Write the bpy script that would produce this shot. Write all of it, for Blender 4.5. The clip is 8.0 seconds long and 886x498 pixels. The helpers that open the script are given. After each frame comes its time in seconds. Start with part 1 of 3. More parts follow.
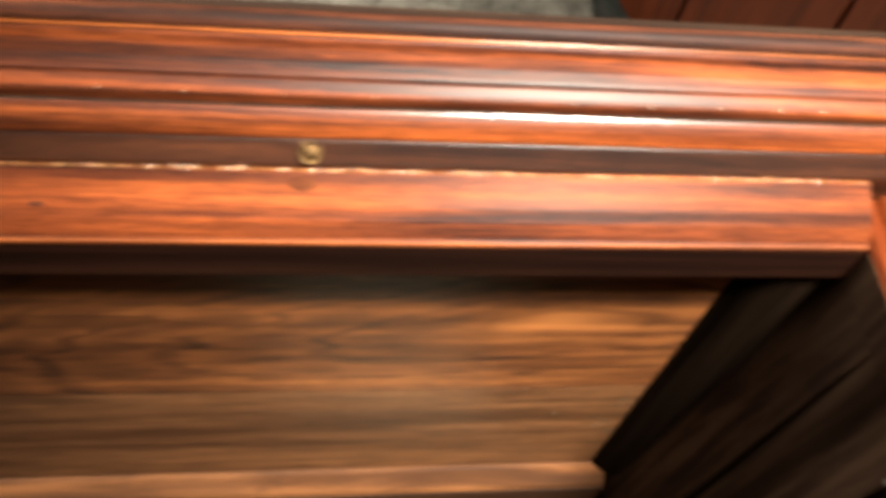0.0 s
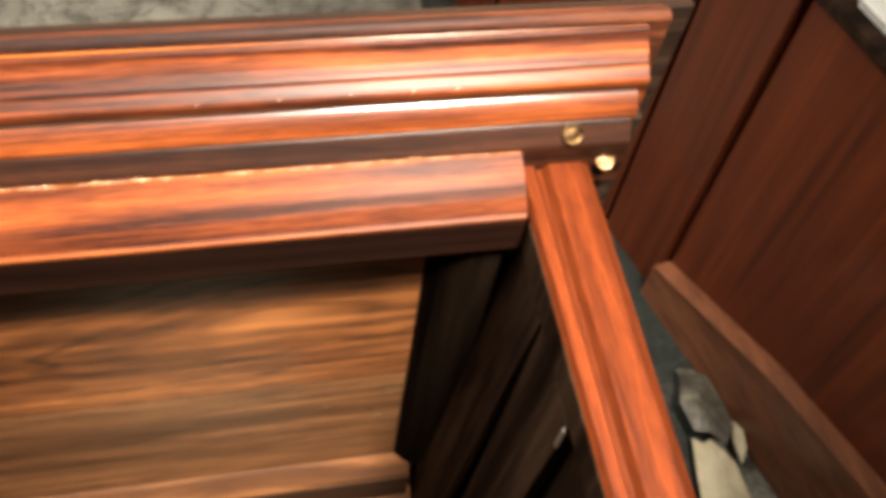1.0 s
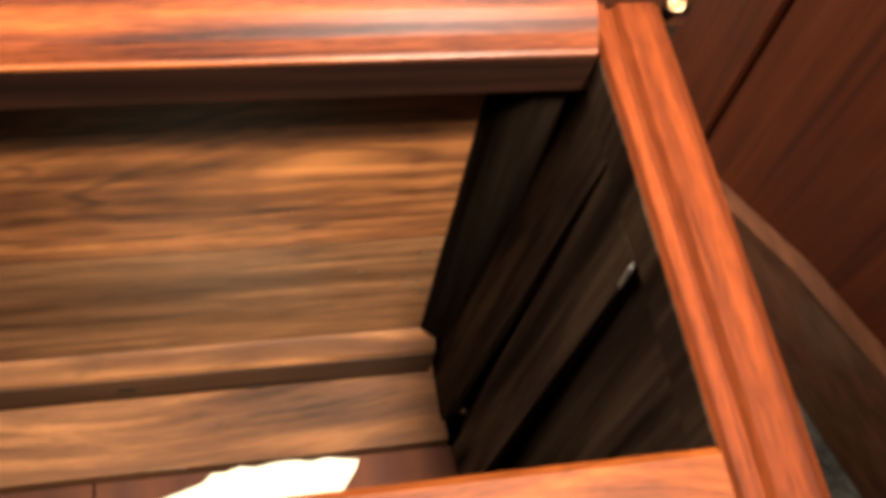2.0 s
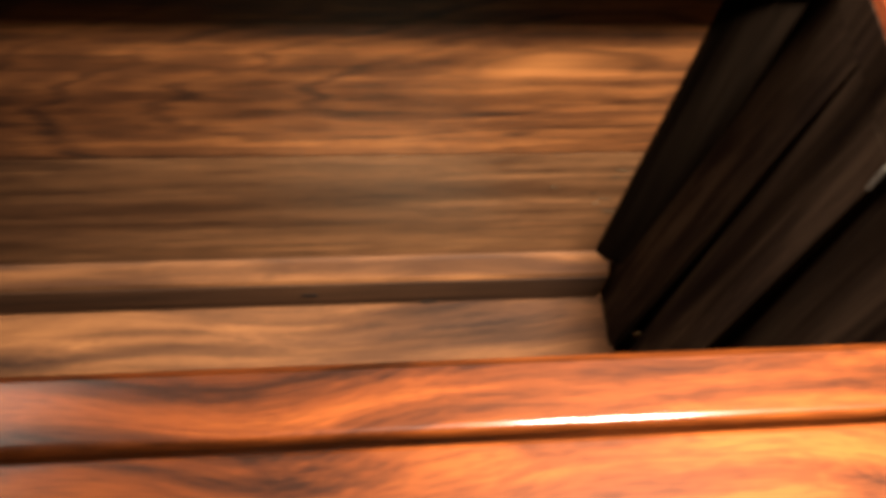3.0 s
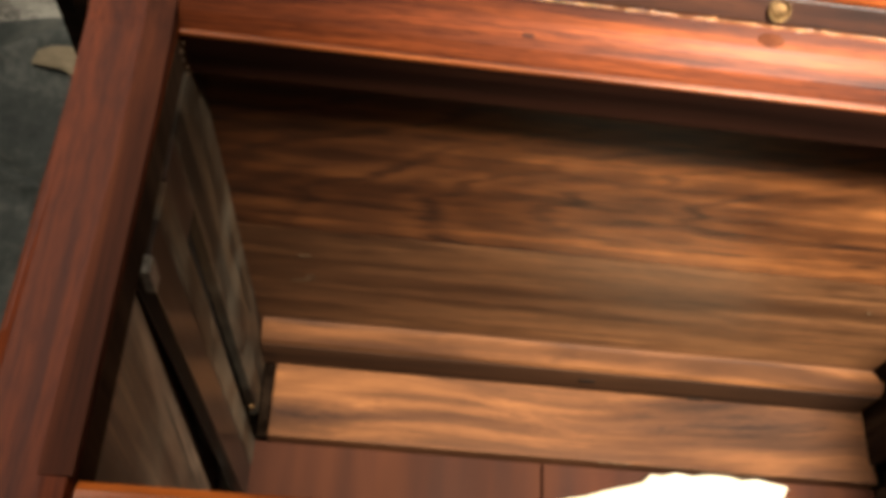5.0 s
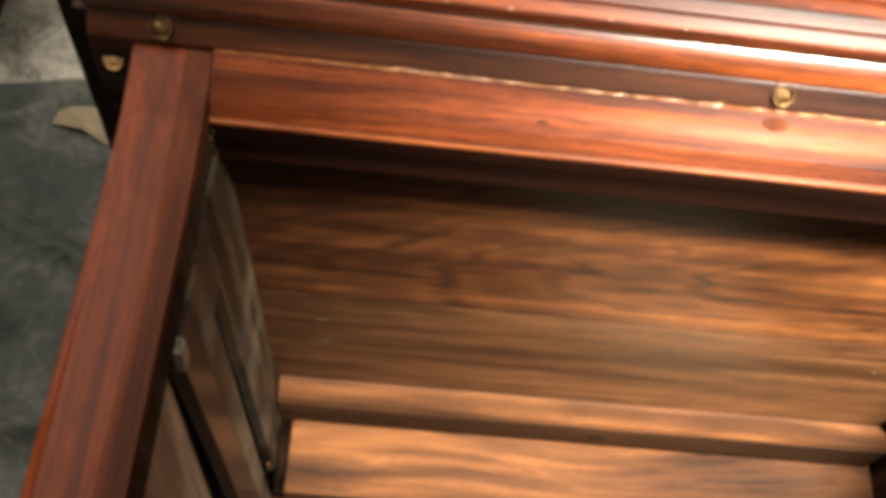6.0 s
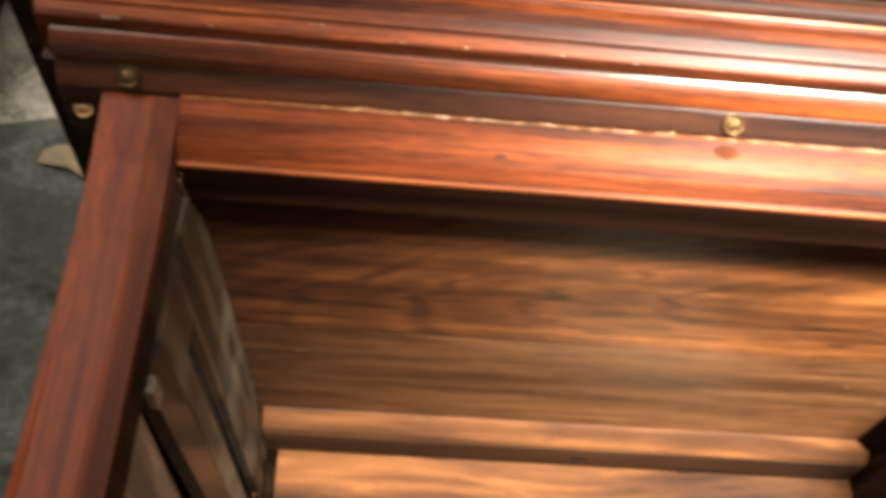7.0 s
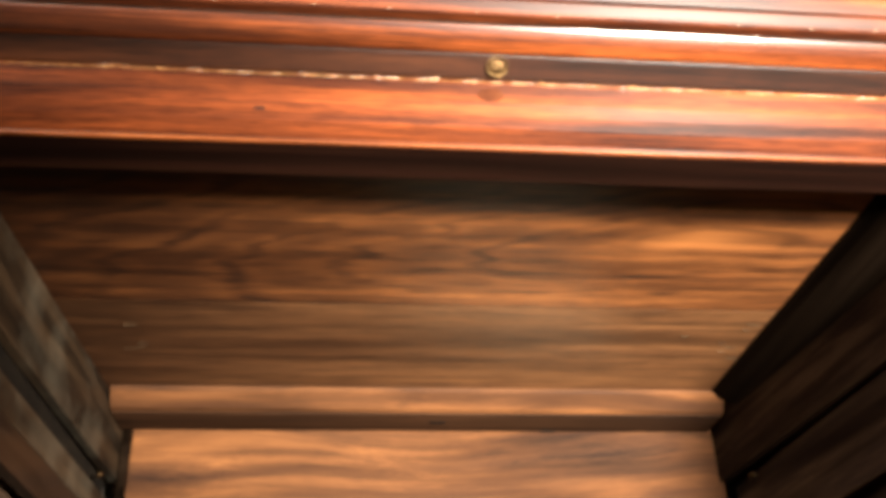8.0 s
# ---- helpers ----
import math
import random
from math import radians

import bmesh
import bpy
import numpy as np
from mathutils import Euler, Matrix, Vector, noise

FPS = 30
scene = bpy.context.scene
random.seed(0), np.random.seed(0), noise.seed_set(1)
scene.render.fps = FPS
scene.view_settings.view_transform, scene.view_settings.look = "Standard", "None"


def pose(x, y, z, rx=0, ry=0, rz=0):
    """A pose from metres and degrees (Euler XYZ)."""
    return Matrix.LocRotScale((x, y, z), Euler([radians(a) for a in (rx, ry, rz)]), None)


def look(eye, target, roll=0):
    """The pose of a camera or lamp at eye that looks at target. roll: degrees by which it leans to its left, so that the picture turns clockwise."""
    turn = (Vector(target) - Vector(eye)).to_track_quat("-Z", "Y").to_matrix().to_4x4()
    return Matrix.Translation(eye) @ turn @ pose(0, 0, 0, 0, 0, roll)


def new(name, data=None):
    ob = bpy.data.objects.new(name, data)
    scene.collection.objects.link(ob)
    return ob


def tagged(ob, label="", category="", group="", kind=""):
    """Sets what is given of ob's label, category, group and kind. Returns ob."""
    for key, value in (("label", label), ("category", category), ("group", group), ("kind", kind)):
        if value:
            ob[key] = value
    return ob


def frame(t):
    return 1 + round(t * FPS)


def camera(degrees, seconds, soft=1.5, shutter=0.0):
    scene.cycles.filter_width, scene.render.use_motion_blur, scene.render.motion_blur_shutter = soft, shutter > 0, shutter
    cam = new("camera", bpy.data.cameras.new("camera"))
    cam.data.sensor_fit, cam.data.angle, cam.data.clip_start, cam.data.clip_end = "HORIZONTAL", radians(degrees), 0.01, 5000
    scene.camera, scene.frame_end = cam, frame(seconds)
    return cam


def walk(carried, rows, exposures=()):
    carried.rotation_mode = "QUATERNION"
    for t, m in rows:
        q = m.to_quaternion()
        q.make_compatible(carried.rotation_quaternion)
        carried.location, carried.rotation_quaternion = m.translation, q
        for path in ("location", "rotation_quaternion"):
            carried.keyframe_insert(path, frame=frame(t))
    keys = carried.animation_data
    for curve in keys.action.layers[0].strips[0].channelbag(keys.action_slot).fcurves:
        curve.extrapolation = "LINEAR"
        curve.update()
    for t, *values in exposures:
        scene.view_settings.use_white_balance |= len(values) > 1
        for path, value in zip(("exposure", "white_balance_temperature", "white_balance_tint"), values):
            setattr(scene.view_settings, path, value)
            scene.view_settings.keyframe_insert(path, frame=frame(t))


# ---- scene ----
cam = camera(48.7, 8.0, soft=5.2, shutter=0.4)
PATH = [
    (0, (-0.02, -0.261, 0.883), (0.32, 0.801, -0.777), 15.4),
    (0.5, (0.094, -0.282, 0.899), (0.49, 0.774, -0.753), 13.0),
    (1, (0.151, -0.292, 0.908), (0.518, 0.773, -0.745), 10.7),
    (1.2, (0.151, -0.296, 0.905), (0.516, 0.767, -0.749), 10.8),
    (2.3, (0.081, -0.334, 0.843), (0.486, 0.605, -0.876), 17.1),
    (2.5, (0.067, -0.337, 0.837), (0.434, 0.613, -0.885), 15.4),
    (3, (0.013, -0.356, 0.836), (0.264, 0.565, -0.922), 12.1),
    (3.5, (-0.041, -0.326, 0.841), (0.086, 0.59, -0.932), 9.2),
    (4, (-0.122, -0.314, 0.838), (0.042, 0.6, -0.933), 13.4),
    (4.5, (-0.171, -0.311, 0.836), (0.006, 0.613, -0.928), 14.9),
    (4.7, (-0.185, -0.311, 0.844), (-0.02, 0.628, -0.914), 14.1),
    (5.8, (-0.211, -0.305, 0.874), (-0.051, 0.696, -0.85), 14.1),
    (6, (-0.211, -0.3, 0.883), (-0.062, 0.715, -0.834), 12.7),
    (6.5, (-0.217, -0.293, 0.897), (-0.103, 0.753, -0.804), 10.4),
    (7, (-0.194, -0.301, 0.901), (-0.047, 0.749, -0.796), 10.8),
    (7.5, (-0.123, -0.314, 0.893), (0.064, 0.727, -0.805), 10.8),
    (8, (-0.084, -0.319, 0.897), (0.121, 0.717, -0.801), 10.9),
]
STOPS = [(0, -0.13), (1, -0.1), (2.5, 0.02), (3, -0.2), (3.5, -0.32), (4, -0.36), (4.5, -0.25), (5.2, 0.0), (6, 0.4), (6.5, 0.55), (7, 0.53), (8, 0.15)]
walk(cam, [(t, look(eye, target, roll)) for t, eye, target, roll in PATH], STOPS)

# ---- world and light ----
world = bpy.data.worlds.new("dim_room")
world.use_nodes = True
scene.world = world
world.node_tree.nodes["Background"].inputs[0].default_value = (1.0, 0.8, 0.58, 1)
world.node_tree.nodes["Background"].inputs[1].default_value = 0.08

bulb = bpy.data.lights.new("work_lamp", "SPOT")
bulb.energy, bulb.shadow_soft_size, bulb.color = 600.0, 0.11, (0.975, 0.89, 0.755)
bulb.spot_size, bulb.spot_blend = radians(42), 1.0
lamp = new("work_lamp", bulb)
lamp.matrix_world = look((0.44, -0.335, 1.55), (0.15, 0.03, 0.38))

# unseen soft lamp, added to fill the room and brighten the rails
fill_light = bpy.data.lights.new("fill_lamp", "AREA")
fill_light.shape, fill_light.size, fill_light.size_y = "RECTANGLE", 2.2, 1.6
fill_light.energy, fill_light.color = 132.0, (1.0, 0.91, 0.78)
over = new("fill_lamp", fill_light)
over.matrix_world = look((-1.05, 0.45, 2.4), (-0.45, 0.0, 0.3))


# ---- materials ----
def nodes_of(name):
    m = bpy.data.materials.new(name)
    m.use_nodes = True
    t = m.node_tree
    return m, t, t.nodes["Principled BSDF"]


def add(t, kind, **values):
    n = t.nodes.new(kind)
    for k, v in values.items():
        n.inputs[k].default_value = v
    return n


def ramp(t, stops):
    n = t.nodes.new("ShaderNodeValToRGB")
    e = n.color_ramp.elements
    while len(e) < len(stops):
        e.new(0.5)
    for el, (p, c) in zip(e, stops):
        el.position, el.color = p, (*c, 1)
    return n


def maths(t, op, a, b):
    n = t.nodes.new("ShaderNodeMath")
    n.operation = op
    for i, v in enumerate((a, b)):
        if isinstance(v, (int, float)):
            n.inputs[i].default_value = v
        else:
            t.links.new(v, n.inputs[i])
    return n.outputs[0]


def mix(t, fac, a, b, how="MIX"):
    n = t.nodes.new("ShaderNodeMix")
    n.data_type, n.blend_type = "RGBA", how
    for i, v in ((0, fac), (6, a), (7, b)):
        if isinstance(v, (int, float)):
            n.inputs[i].default_value = v
        elif isinstance(v, tuple):
            n.inputs[i].default_value = (*v, 1)
        else:
            t.links.new(v, n.inputs[i])
    return n.outputs[2]


def wood(name, axis, light, mid, dark, rough=0.25, coat=0.6, figure=7.0, offset=(0, 0, 0), bump=0.08, wave=1.0, ring=0.05, smoke=0.75, dust=0.0, bend=(2.0, 13.0), warp=0.006, spread=1.0, fine=95.0, glow=0.16, mist=40.0, fleck=0.0, spec=0.18):
    """Varnished wood whose grain runs along one axis of the world."""
    m, t, b = nodes_of(name)
    tc = t.nodes.new("ShaderNodeTexCoord")
    sway = add(t, "ShaderNodeTexNoise", Scale=1.0, Detail=1.5, Roughness=0.45)
    mw = t.nodes.new("ShaderNodeMapping")
    mw.inputs["Location"].default_value = offset
    mw.inputs["Scale"].default_value = tuple(4.0 if i == "xyz".index(axis) else 11.0 for i in range(3))
    t.links.new(tc.outputs["Object"], mw.inputs["Vector"])
    t.links.new(mw.outputs[0], sway.inputs["Vector"])
    bent = t.nodes.new("ShaderNodeVectorMath")
    bent.operation = "MULTIPLY_ADD"
    bent.inputs[1].default_value = (warp, warp, warp)
    t.links.new(sway.outputs["Color"], bent.inputs[0])
    t.links.new(tc.outputs["Object"], bent.inputs[2])
    def mapped(along, across):
        mp = t.nodes.new("ShaderNodeMapping")
        mp.inputs["Location"].default_value = offset
        mp.inputs["Scale"].default_value = tuple(along if i == "xyz".index(axis) else across for i in range(3))
        t.links.new(bent.outputs[0], mp.inputs["Vector"])
        return mp.outputs[0]
    broad = add(t, "ShaderNodeTexNoise", Scale=1.0, Detail=2.0, Roughness=0.5, Distortion=0.25 * wave)
    t.links.new(mapped(*bend), broad.inputs["Vector"])
    rings = maths(t, "SINE", maths(t, "MULTIPLY", broad.outputs["Fac"], figure * 6.28), 0.0)
    rings = maths(t, "ADD", maths(t, "MULTIPLY", rings, 0.5), 0.5)
    streak = add(t, "ShaderNodeTexNoise", Scale=1.0, Detail=5.0, Roughness=0.62, Distortion=0.15)
    t.links.new(mapped(2.6, fine), streak.inputs["Vector"])
    fibre = add(t, "ShaderNodeTexNoise", Scale=1.0, Detail=3.0, Roughness=0.7)
    t.links.new(mapped(45.0, 900.0), fibre.inputs["Vector"])
    rest = 0.8 - ring
    blend = maths(t, "ADD", maths(t, "MULTIPLY", rings, ring), maths(t, "MULTIPLY", streak.outputs["Fac"], rest))
    blend = maths(t, "ADD", blend, maths(t, "MULTIPLY", fibre.outputs["Fac"], 0.2))
    cr = ramp(t, [(0.5 - 0.11 * spread, dark), (0.5, mid), (0.5 + 0.13 * spread, light)])
    t.links.new(blend, cr.inputs[0])
    haze = add(t, "ShaderNodeTexNoise", Scale=1.0, Detail=3.0, Roughness=0.55, Distortion=0.3)
    t.links.new(mapped(1.4, mist), haze.inputs["Vector"])
    hr = ramp(t, [(0.34, (0.13, 0.11, 0.10)), (0.60, (1, 1, 1))])
    t.links.new(haze.outputs["Fac"], hr.inputs[0])
    col = mix(t, smoke, cr.outputs[0], hr.outputs[0], "MULTIPLY")
    if fleck:
        # short dark pores lying along the grain
        pores = add(t, "ShaderNodeTexNoise", Scale=1.0, Detail=2.0, Roughness=0.6)
        t.links.new(mapped(60.0, 650.0), pores.inputs["Vector"])
        pr = ramp(t, [(0.36, (0.28, 0.22, 0.2)), (0.52, (1, 1, 1)), (0.72, (1.3, 1.25, 1.15))])
        t.links.new(pores.outputs["Fac"], pr.inputs[0])
        col = mix(t, fleck, col, pr.outputs[0], "MULTIPLY")
    if dust:
        d = add(t, "ShaderNodeTexNoise", Scale=16.0, Detail=6.0, Roughness=0.65)
        t.links.new(tc.outputs["Object"], d.inputs["Vector"])
        dr = ramp(t, [(0.45, (0, 0, 0)), (0.75, (1, 1, 1))])
        t.links.new(d.outputs["Fac"], dr.inputs[0])
        col = mix(t, maths(t, "MULTIPLY", dr.outputs[0], dust), col, (0.3, 0.26, 0.19))
    t.links.new(col, b.inputs["Base Color"])
    rr = maths(t, "ADD", maths(t, "MULTIPLY", streak.outputs["Fac"], 0.3), rough + 0.05)
    t.links.new(rr, b.inputs["Roughness"])
    b.inputs["Specular IOR Level"].default_value = spec
    b.inputs["Coat Weight"].default_value = coat
    b.inputs["Coat Roughness"].default_value = glow
    bp = add(t, "ShaderNodeBump", Strength=bump, Distance=0.001)
    t.links.new(blend, bp.inputs["Height"])
    t.links.new(bp.outputs[0], b.inputs["Normal"])
    t.links.new(bp.outputs[0], b.inputs["Coat Normal"])
    return m


def sawn(name, light, mid, dark, heart, oval=(0.044, 0.0125), lean=0.2, knot=None, calm=1.0):
    """Plain-sawn board in the xz plane: growth rings close in nested arches round a pale heart at (x, z)."""
    m, t, b = nodes_of(name)
    tc = t.nodes.new("ShaderNodeTexCoord")
    def noisy(sx, sz, detail=3.0, rough=0.55, shift=0.0):
        mp = t.nodes.new("ShaderNodeMapping")
        mp.inputs["Location"].default_value = (shift, 0, shift * 0.7)
        mp.inputs["Scale"].default_value = (sx, 1, sz)
        t.links.new(tc.outputs["Object"], mp.inputs["Vector"])
        n = add(t, "ShaderNodeTexNoise", Scale=1.0, Detail=detail, Roughness=rough)
        t.links.new(mp.outputs[0], n.inputs["Vector"])
        return n.outputs["Fac"]
    sep = t.nodes.new("ShaderNodeSeparateXYZ")
    t.links.new(tc.outputs["Object"], sep.inputs[0])
    slow = maths(t, "SUBTRACT", noisy(5.0, 16.0, 2.0, 0.5, 1.3), 0.5)
    u = maths(t, "ADD", maths(t, "SUBTRACT", sep.outputs[0], heart[0]), maths(t, "MULTIPLY", slow, 0.10))
    sag = maths(t, "MULTIPLY", maths(t, "MINIMUM", u, 0.0), lean)
    v = maths(t, "SUBTRACT", maths(t, "SUBTRACT", sep.outputs[2], heart[1]), sag)
    v = maths(t, "ADD", v, maths(t, "MULTIPLY", maths(t, "SUBTRACT", noisy(3.0, 30.0, 3.0, 0.5, 4.1), 0.5), 0.03))
    un, vn = maths(t, "DIVIDE", u, oval[0]), maths(t, "DIVIDE", v, oval[1])
    g = maths(t, "SQRT", maths(t, "ADD", maths(t, "MULTIPLY", un, un), maths(t, "MULTIPLY", vn, vn)), 0.0)
    phase = maths(t, "ADD", maths(t, "MULTIPLY", g, 3.1), maths(t, "MULTIPLY", noisy(4.0, 60.0, 4.0, 0.6, 7.7), 7.0))
    ring = maths(t, "ADD", maths(t, "MULTIPLY", maths(t, "SINE", phase, 0.0), 0.5), 0.5)
    line = maths(t, "MULTIPLY", maths(t, "POWER", ring, 9.0), maths(t, "MULTIPLY", noisy(6.0, 22.0, 2.0, 0.5, 9.3), noisy(9.0, 40.0, 2.0, 0.5, 3.3)))
    streak = noisy(3.6, 72.0, 4.0, 0.6, 2.2)
    fibre = noisy(40.0, 800.0, 3.0, 0.7, 0.4)
    blend = maths(t, "ADD", maths(t, "MULTIPLY", ring, 0.07), maths(t, "MULTIPLY", streak, 0.58))
    blend = maths(t, "SUBTRACT", maths(t, "ADD", blend, maths(t, "MULTIPLY", fibre, 0.16)), maths(t, "MULTIPLY", line, 0.38))
    cr = ramp(t, [(0.375 - 0.125 / calm, dark), (0.375, mid), (0.375 + 0.185 / calm, light)])
    t.links.new(blend, cr.inputs[0])
    # smoky staining in long streaks; the light's fall-off towards -x is painted in too
    stain_and_shade = maths(t, "ADD", noisy(1.9, 17.0, 4.0, 0.58, 5.5), maths(t, "MULTIPLY", sep.outputs[0], 0.58))
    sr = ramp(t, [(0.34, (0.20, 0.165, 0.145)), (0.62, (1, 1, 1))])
    t.links.new(stain_and_shade, sr.inputs[0])
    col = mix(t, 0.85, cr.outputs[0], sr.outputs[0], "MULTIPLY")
    # blotchy figure at the scale of a finger's width
    mr = ramp(t, [(0.36, (0.62, 0.58, 0.56)), (0.5, (1, 1, 1)), (0.66, (1.25, 1.18, 1.08))])
    t.links.new(noisy(24.0, 105.0, 4.0, 0.66, 6.1), mr.inputs[0])
    col = mix(t, 0.75, col, mr.outputs[0], "MULTIPLY")
    core = maths(t, "POWER", 2.718, maths(t, "MULTIPLY", maths(t, "MULTIPLY", g, g), -0.9))
    col = mix(t, maths(t, "MULTIPLY", maths(t, "MULTIPLY", core, streak), 1.7), col, tuple(c * 1.25 for c in light))
    if knot:
        ku = maths(t, "DIVIDE", maths(t, "SUBTRACT", u, knot[0] - heart[0]), 0.011)
        kv = maths(t, "DIVIDE", maths(t, "SUBTRACT", maths(t, "ADD", v, sag), knot[1] - heart[1]), 0.0036)
        spot = maths(t, "POWER", 2.718, maths(t, "MULTIPLY", maths(t, "ADD", maths(t, "MULTIPLY", ku, ku), maths(t, "MULTIPLY", kv, kv)), -1.0))
        col = mix(t, maths(t, "MULTIPLY", spot, 0.85), col, dark)
    t.links.new(col, b.inputs["Base Color"])
    t.links.new(maths(t, "ADD", maths(t, "MULTIPLY", streak, 0.3), 0.42), b.inputs["Roughness"])
    b.inputs["Specular IOR Level"].default_value = 0.18
    b.inputs["Coat Weight"].default_value, b.inputs["Coat Roughness"].default_value = 0.22, 0.34
    bp = add(t, "ShaderNodeBump", Strength=0.12, Distance=0.001)
    t.links.new(blend, bp.inputs["Height"])
    t.links.new(bp.outputs[0], b.inputs["Normal"])
    return m


def speckled(name, a, b_, c, scale, rough=0.9, bump=0.3, metal=0.0, spec=0.5, veins=0.0):
    """Matt mottled surface: two scales of noise between three colours."""
    m, t, b = nodes_of(name)
    tc = t.nodes.new("ShaderNodeTexCoord")
    big = add(t, "ShaderNodeTexNoise", Scale=scale, Detail=6.0, Roughness=0.65, Distortion=0.4)
    small = add(t, "ShaderNodeTexNoise", Scale=scale * 11, Detail=4.0, Roughness=0.7)
    for n in (big, small):
        t.links.new(tc.outputs["Object"], n.inputs["Vector"])
    f = maths(t, "ADD", maths(t, "MULTIPLY", big.outputs["Fac"], 0.65), maths(t, "MULTIPLY", small.outputs["Fac"], 0.35))
    cr = ramp(t, [(0.36, a), (0.5, b_), (0.62, c)])
    t.links.new(f, cr.inputs[0])
    col = cr.outputs[0]
    if veins:
        # hairline cracks, broken up by a coarse noise
        bent = t.nodes.new("ShaderNodeVectorMath")
        bent.operation = "MULTIPLY_ADD"
        bent.inputs[1].default_value = (0.09, 0.09, 0.09)
        t.links.new(big.outputs["Color"], bent.inputs[0])
        t.links.new(tc.outputs["Object"], bent.inputs[2])
        cell = t.nodes.new("ShaderNodeTexVoronoi")
        cell.feature = "DISTANCE_TO_EDGE"
        cell.inputs["Scale"].default_value = veins
        t.links.new(bent.outputs[0], cell.inputs["Vector"])
        vr = ramp(t, [(0.0, (0.25, 0.23, 0.2)), (0.05, (1, 1, 1))])
        t.links.new(cell.outputs["Distance"], vr.inputs[0])
        col = mix(t, maths(t, "MULTIPLY", big.outputs["Fac"], 1.1), col, vr.outputs[0], "MULTIPLY")
    t.links.new(col, b.inputs["Base Color"])
    b.inputs["Roughness"].default_value, b.inputs["Metallic"].default_value = rough, metal
    b.inputs["Specular IOR Level"].default_value = spec
    bp = add(t, "ShaderNodeBump", Strength=bump, Distance=0.004)
    t.links.new(f, bp.inputs["Height"])
    t.links.new(bp.outputs[0], b.inputs["Normal"])
    return m


RED = ((0.30, 0.071, 0.015), (0.11, 0.025, 0.007), (0.018, 0.005, 0.003))
DARK = ((0.05, 0.028, 0.016), (0.026, 0.014, 0.009), (0.012, 0.007, 0.005))
CAB = ((0.20, 0.044, 0.013), (0.125, 0.027, 0.0092), (0.05, 0.0125, 0.005))
mahogany_x = wood("varnished_mahogany_lengthwise", "x", *RED, rough=0.3, coat=0.03, glow=0.32, spec=0.05, bump=0.14, spread=1.35, smoke=0.85, mist=26.0, fine=100.0, fleck=0.42)
mahogany_y = wood("varnished_mahogany_sideways", "y", (0.1525, 0.03027, 0.006693), (0.08284, 0.01617, 0.004086), (0.02122, 0.005158, 0.002113), spec=0.03, offset=(0.7, 0.2, 0), smoke=0.35, mist=70.0, coat=0.07, glow=0.36, rough=0.4, spread=1.9, fine=150.0, fleck=0.4)
front_x = wood("varnished_mahogany_front", "x", (0.46, 0.114, 0.018), (0.19, 0.043, 0.008), (0.032, 0.009, 0.003), spec=0.08, offset=(0.2, 1.7, 0.4), smoke=0.85, mist=15.0, coat=0.36, glow=0.16, warp=0.09, spread=1.4, fine=60.0, fleck=0.3)
cove_x = wood("satin_mahogany_cove", "x", (0.27, 0.062, 0.014), (0.092, 0.021, 0.006), (0.014, 0.004, 0.0025), rough=0.42, coat=0.2, glow=0.38, spec=0.08, bump=0.14, offset=(0.3, 0.5, 0.7), spread=1.15, fine=170.0, fleck=0.42)
moulding_x = wood("glossy_mahogany_moulding", "x", *RED, rough=0.22, coat=1.0, glow=0.19, bump=0.2, offset=(0.3, 0.9, 0.1), spread=1.3, fine=260.0, fleck=0.42)
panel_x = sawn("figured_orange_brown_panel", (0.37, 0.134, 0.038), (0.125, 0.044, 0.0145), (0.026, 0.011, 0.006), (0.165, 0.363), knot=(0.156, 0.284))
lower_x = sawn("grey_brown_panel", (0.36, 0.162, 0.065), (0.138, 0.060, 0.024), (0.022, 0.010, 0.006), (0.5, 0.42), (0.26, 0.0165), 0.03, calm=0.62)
dull_x = wood("dull_dusty_mahogany", "x", (0.15, 0.045, 0.016), (0.066, 0.019, 0.008), (0.016, 0.006, 0.004), rough=0.55, coat=0.05, glow=0.4, spec=0.1, bump=0.14, offset=(0.1, 0.3, 0.2), fine=150.0, fleck=0.4)
bead_x = wood("highlight_orange_edge", "x", (0.42, 0.12, 0.025), (0.2, 0.05, 0.011), (0.05, 0.014, 0.005), rough=0.3, coat=0.3, glow=0.24, spec=0.15, fine=150.0)
strip_x = wood("smoky_mahogany_strip", "x", (0.09305, 0.02785, 0.009165), (0.04236, 0.01213, 0.004582), (0.01136, 0.004044, 0.001909), rough=0.3, coat=0.48, glow=0.36, spec=0.1, offset=(0.9, 0.1, 0.6), fleck=0.42)
board_x = wood("brown_bottom_rail", "x", (0.372, 0.1512, 0.0516), (0.1416, 0.0564, 0.0204), (0.0288, 0.012, 0.006), rough=0.48, coat=0.0, spec=0.12, glow=0.34, figure=4.0, ring=0.08, offset=(1.3, 0.4, 0.7), smoke=0.8, mist=16.0, warp=0.06, spread=1.6, fine=50.0)
edge_x = wood("shaded_brown_rail_edge", "x", (0.11, 0.050, 0.023), (0.055, 0.025, 0.012), (0.02, 0.010, 0.006), rough=0.5, coat=0.0, spec=0.08, spread=1.6, fine=50.0)
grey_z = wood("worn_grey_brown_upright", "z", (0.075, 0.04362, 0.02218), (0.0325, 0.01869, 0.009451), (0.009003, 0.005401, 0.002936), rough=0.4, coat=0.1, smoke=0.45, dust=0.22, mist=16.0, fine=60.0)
# shaded counterpart of the grey-brown uprights
shaded_z = wood("shaded_umber_upright", "z", (0.05997, 0.03574, 0.02214), (0.0369, 0.02144, 0.01353), (0.02075, 0.01191, 0.00861), rough=0.6, coat=0.0, spec=0.01)
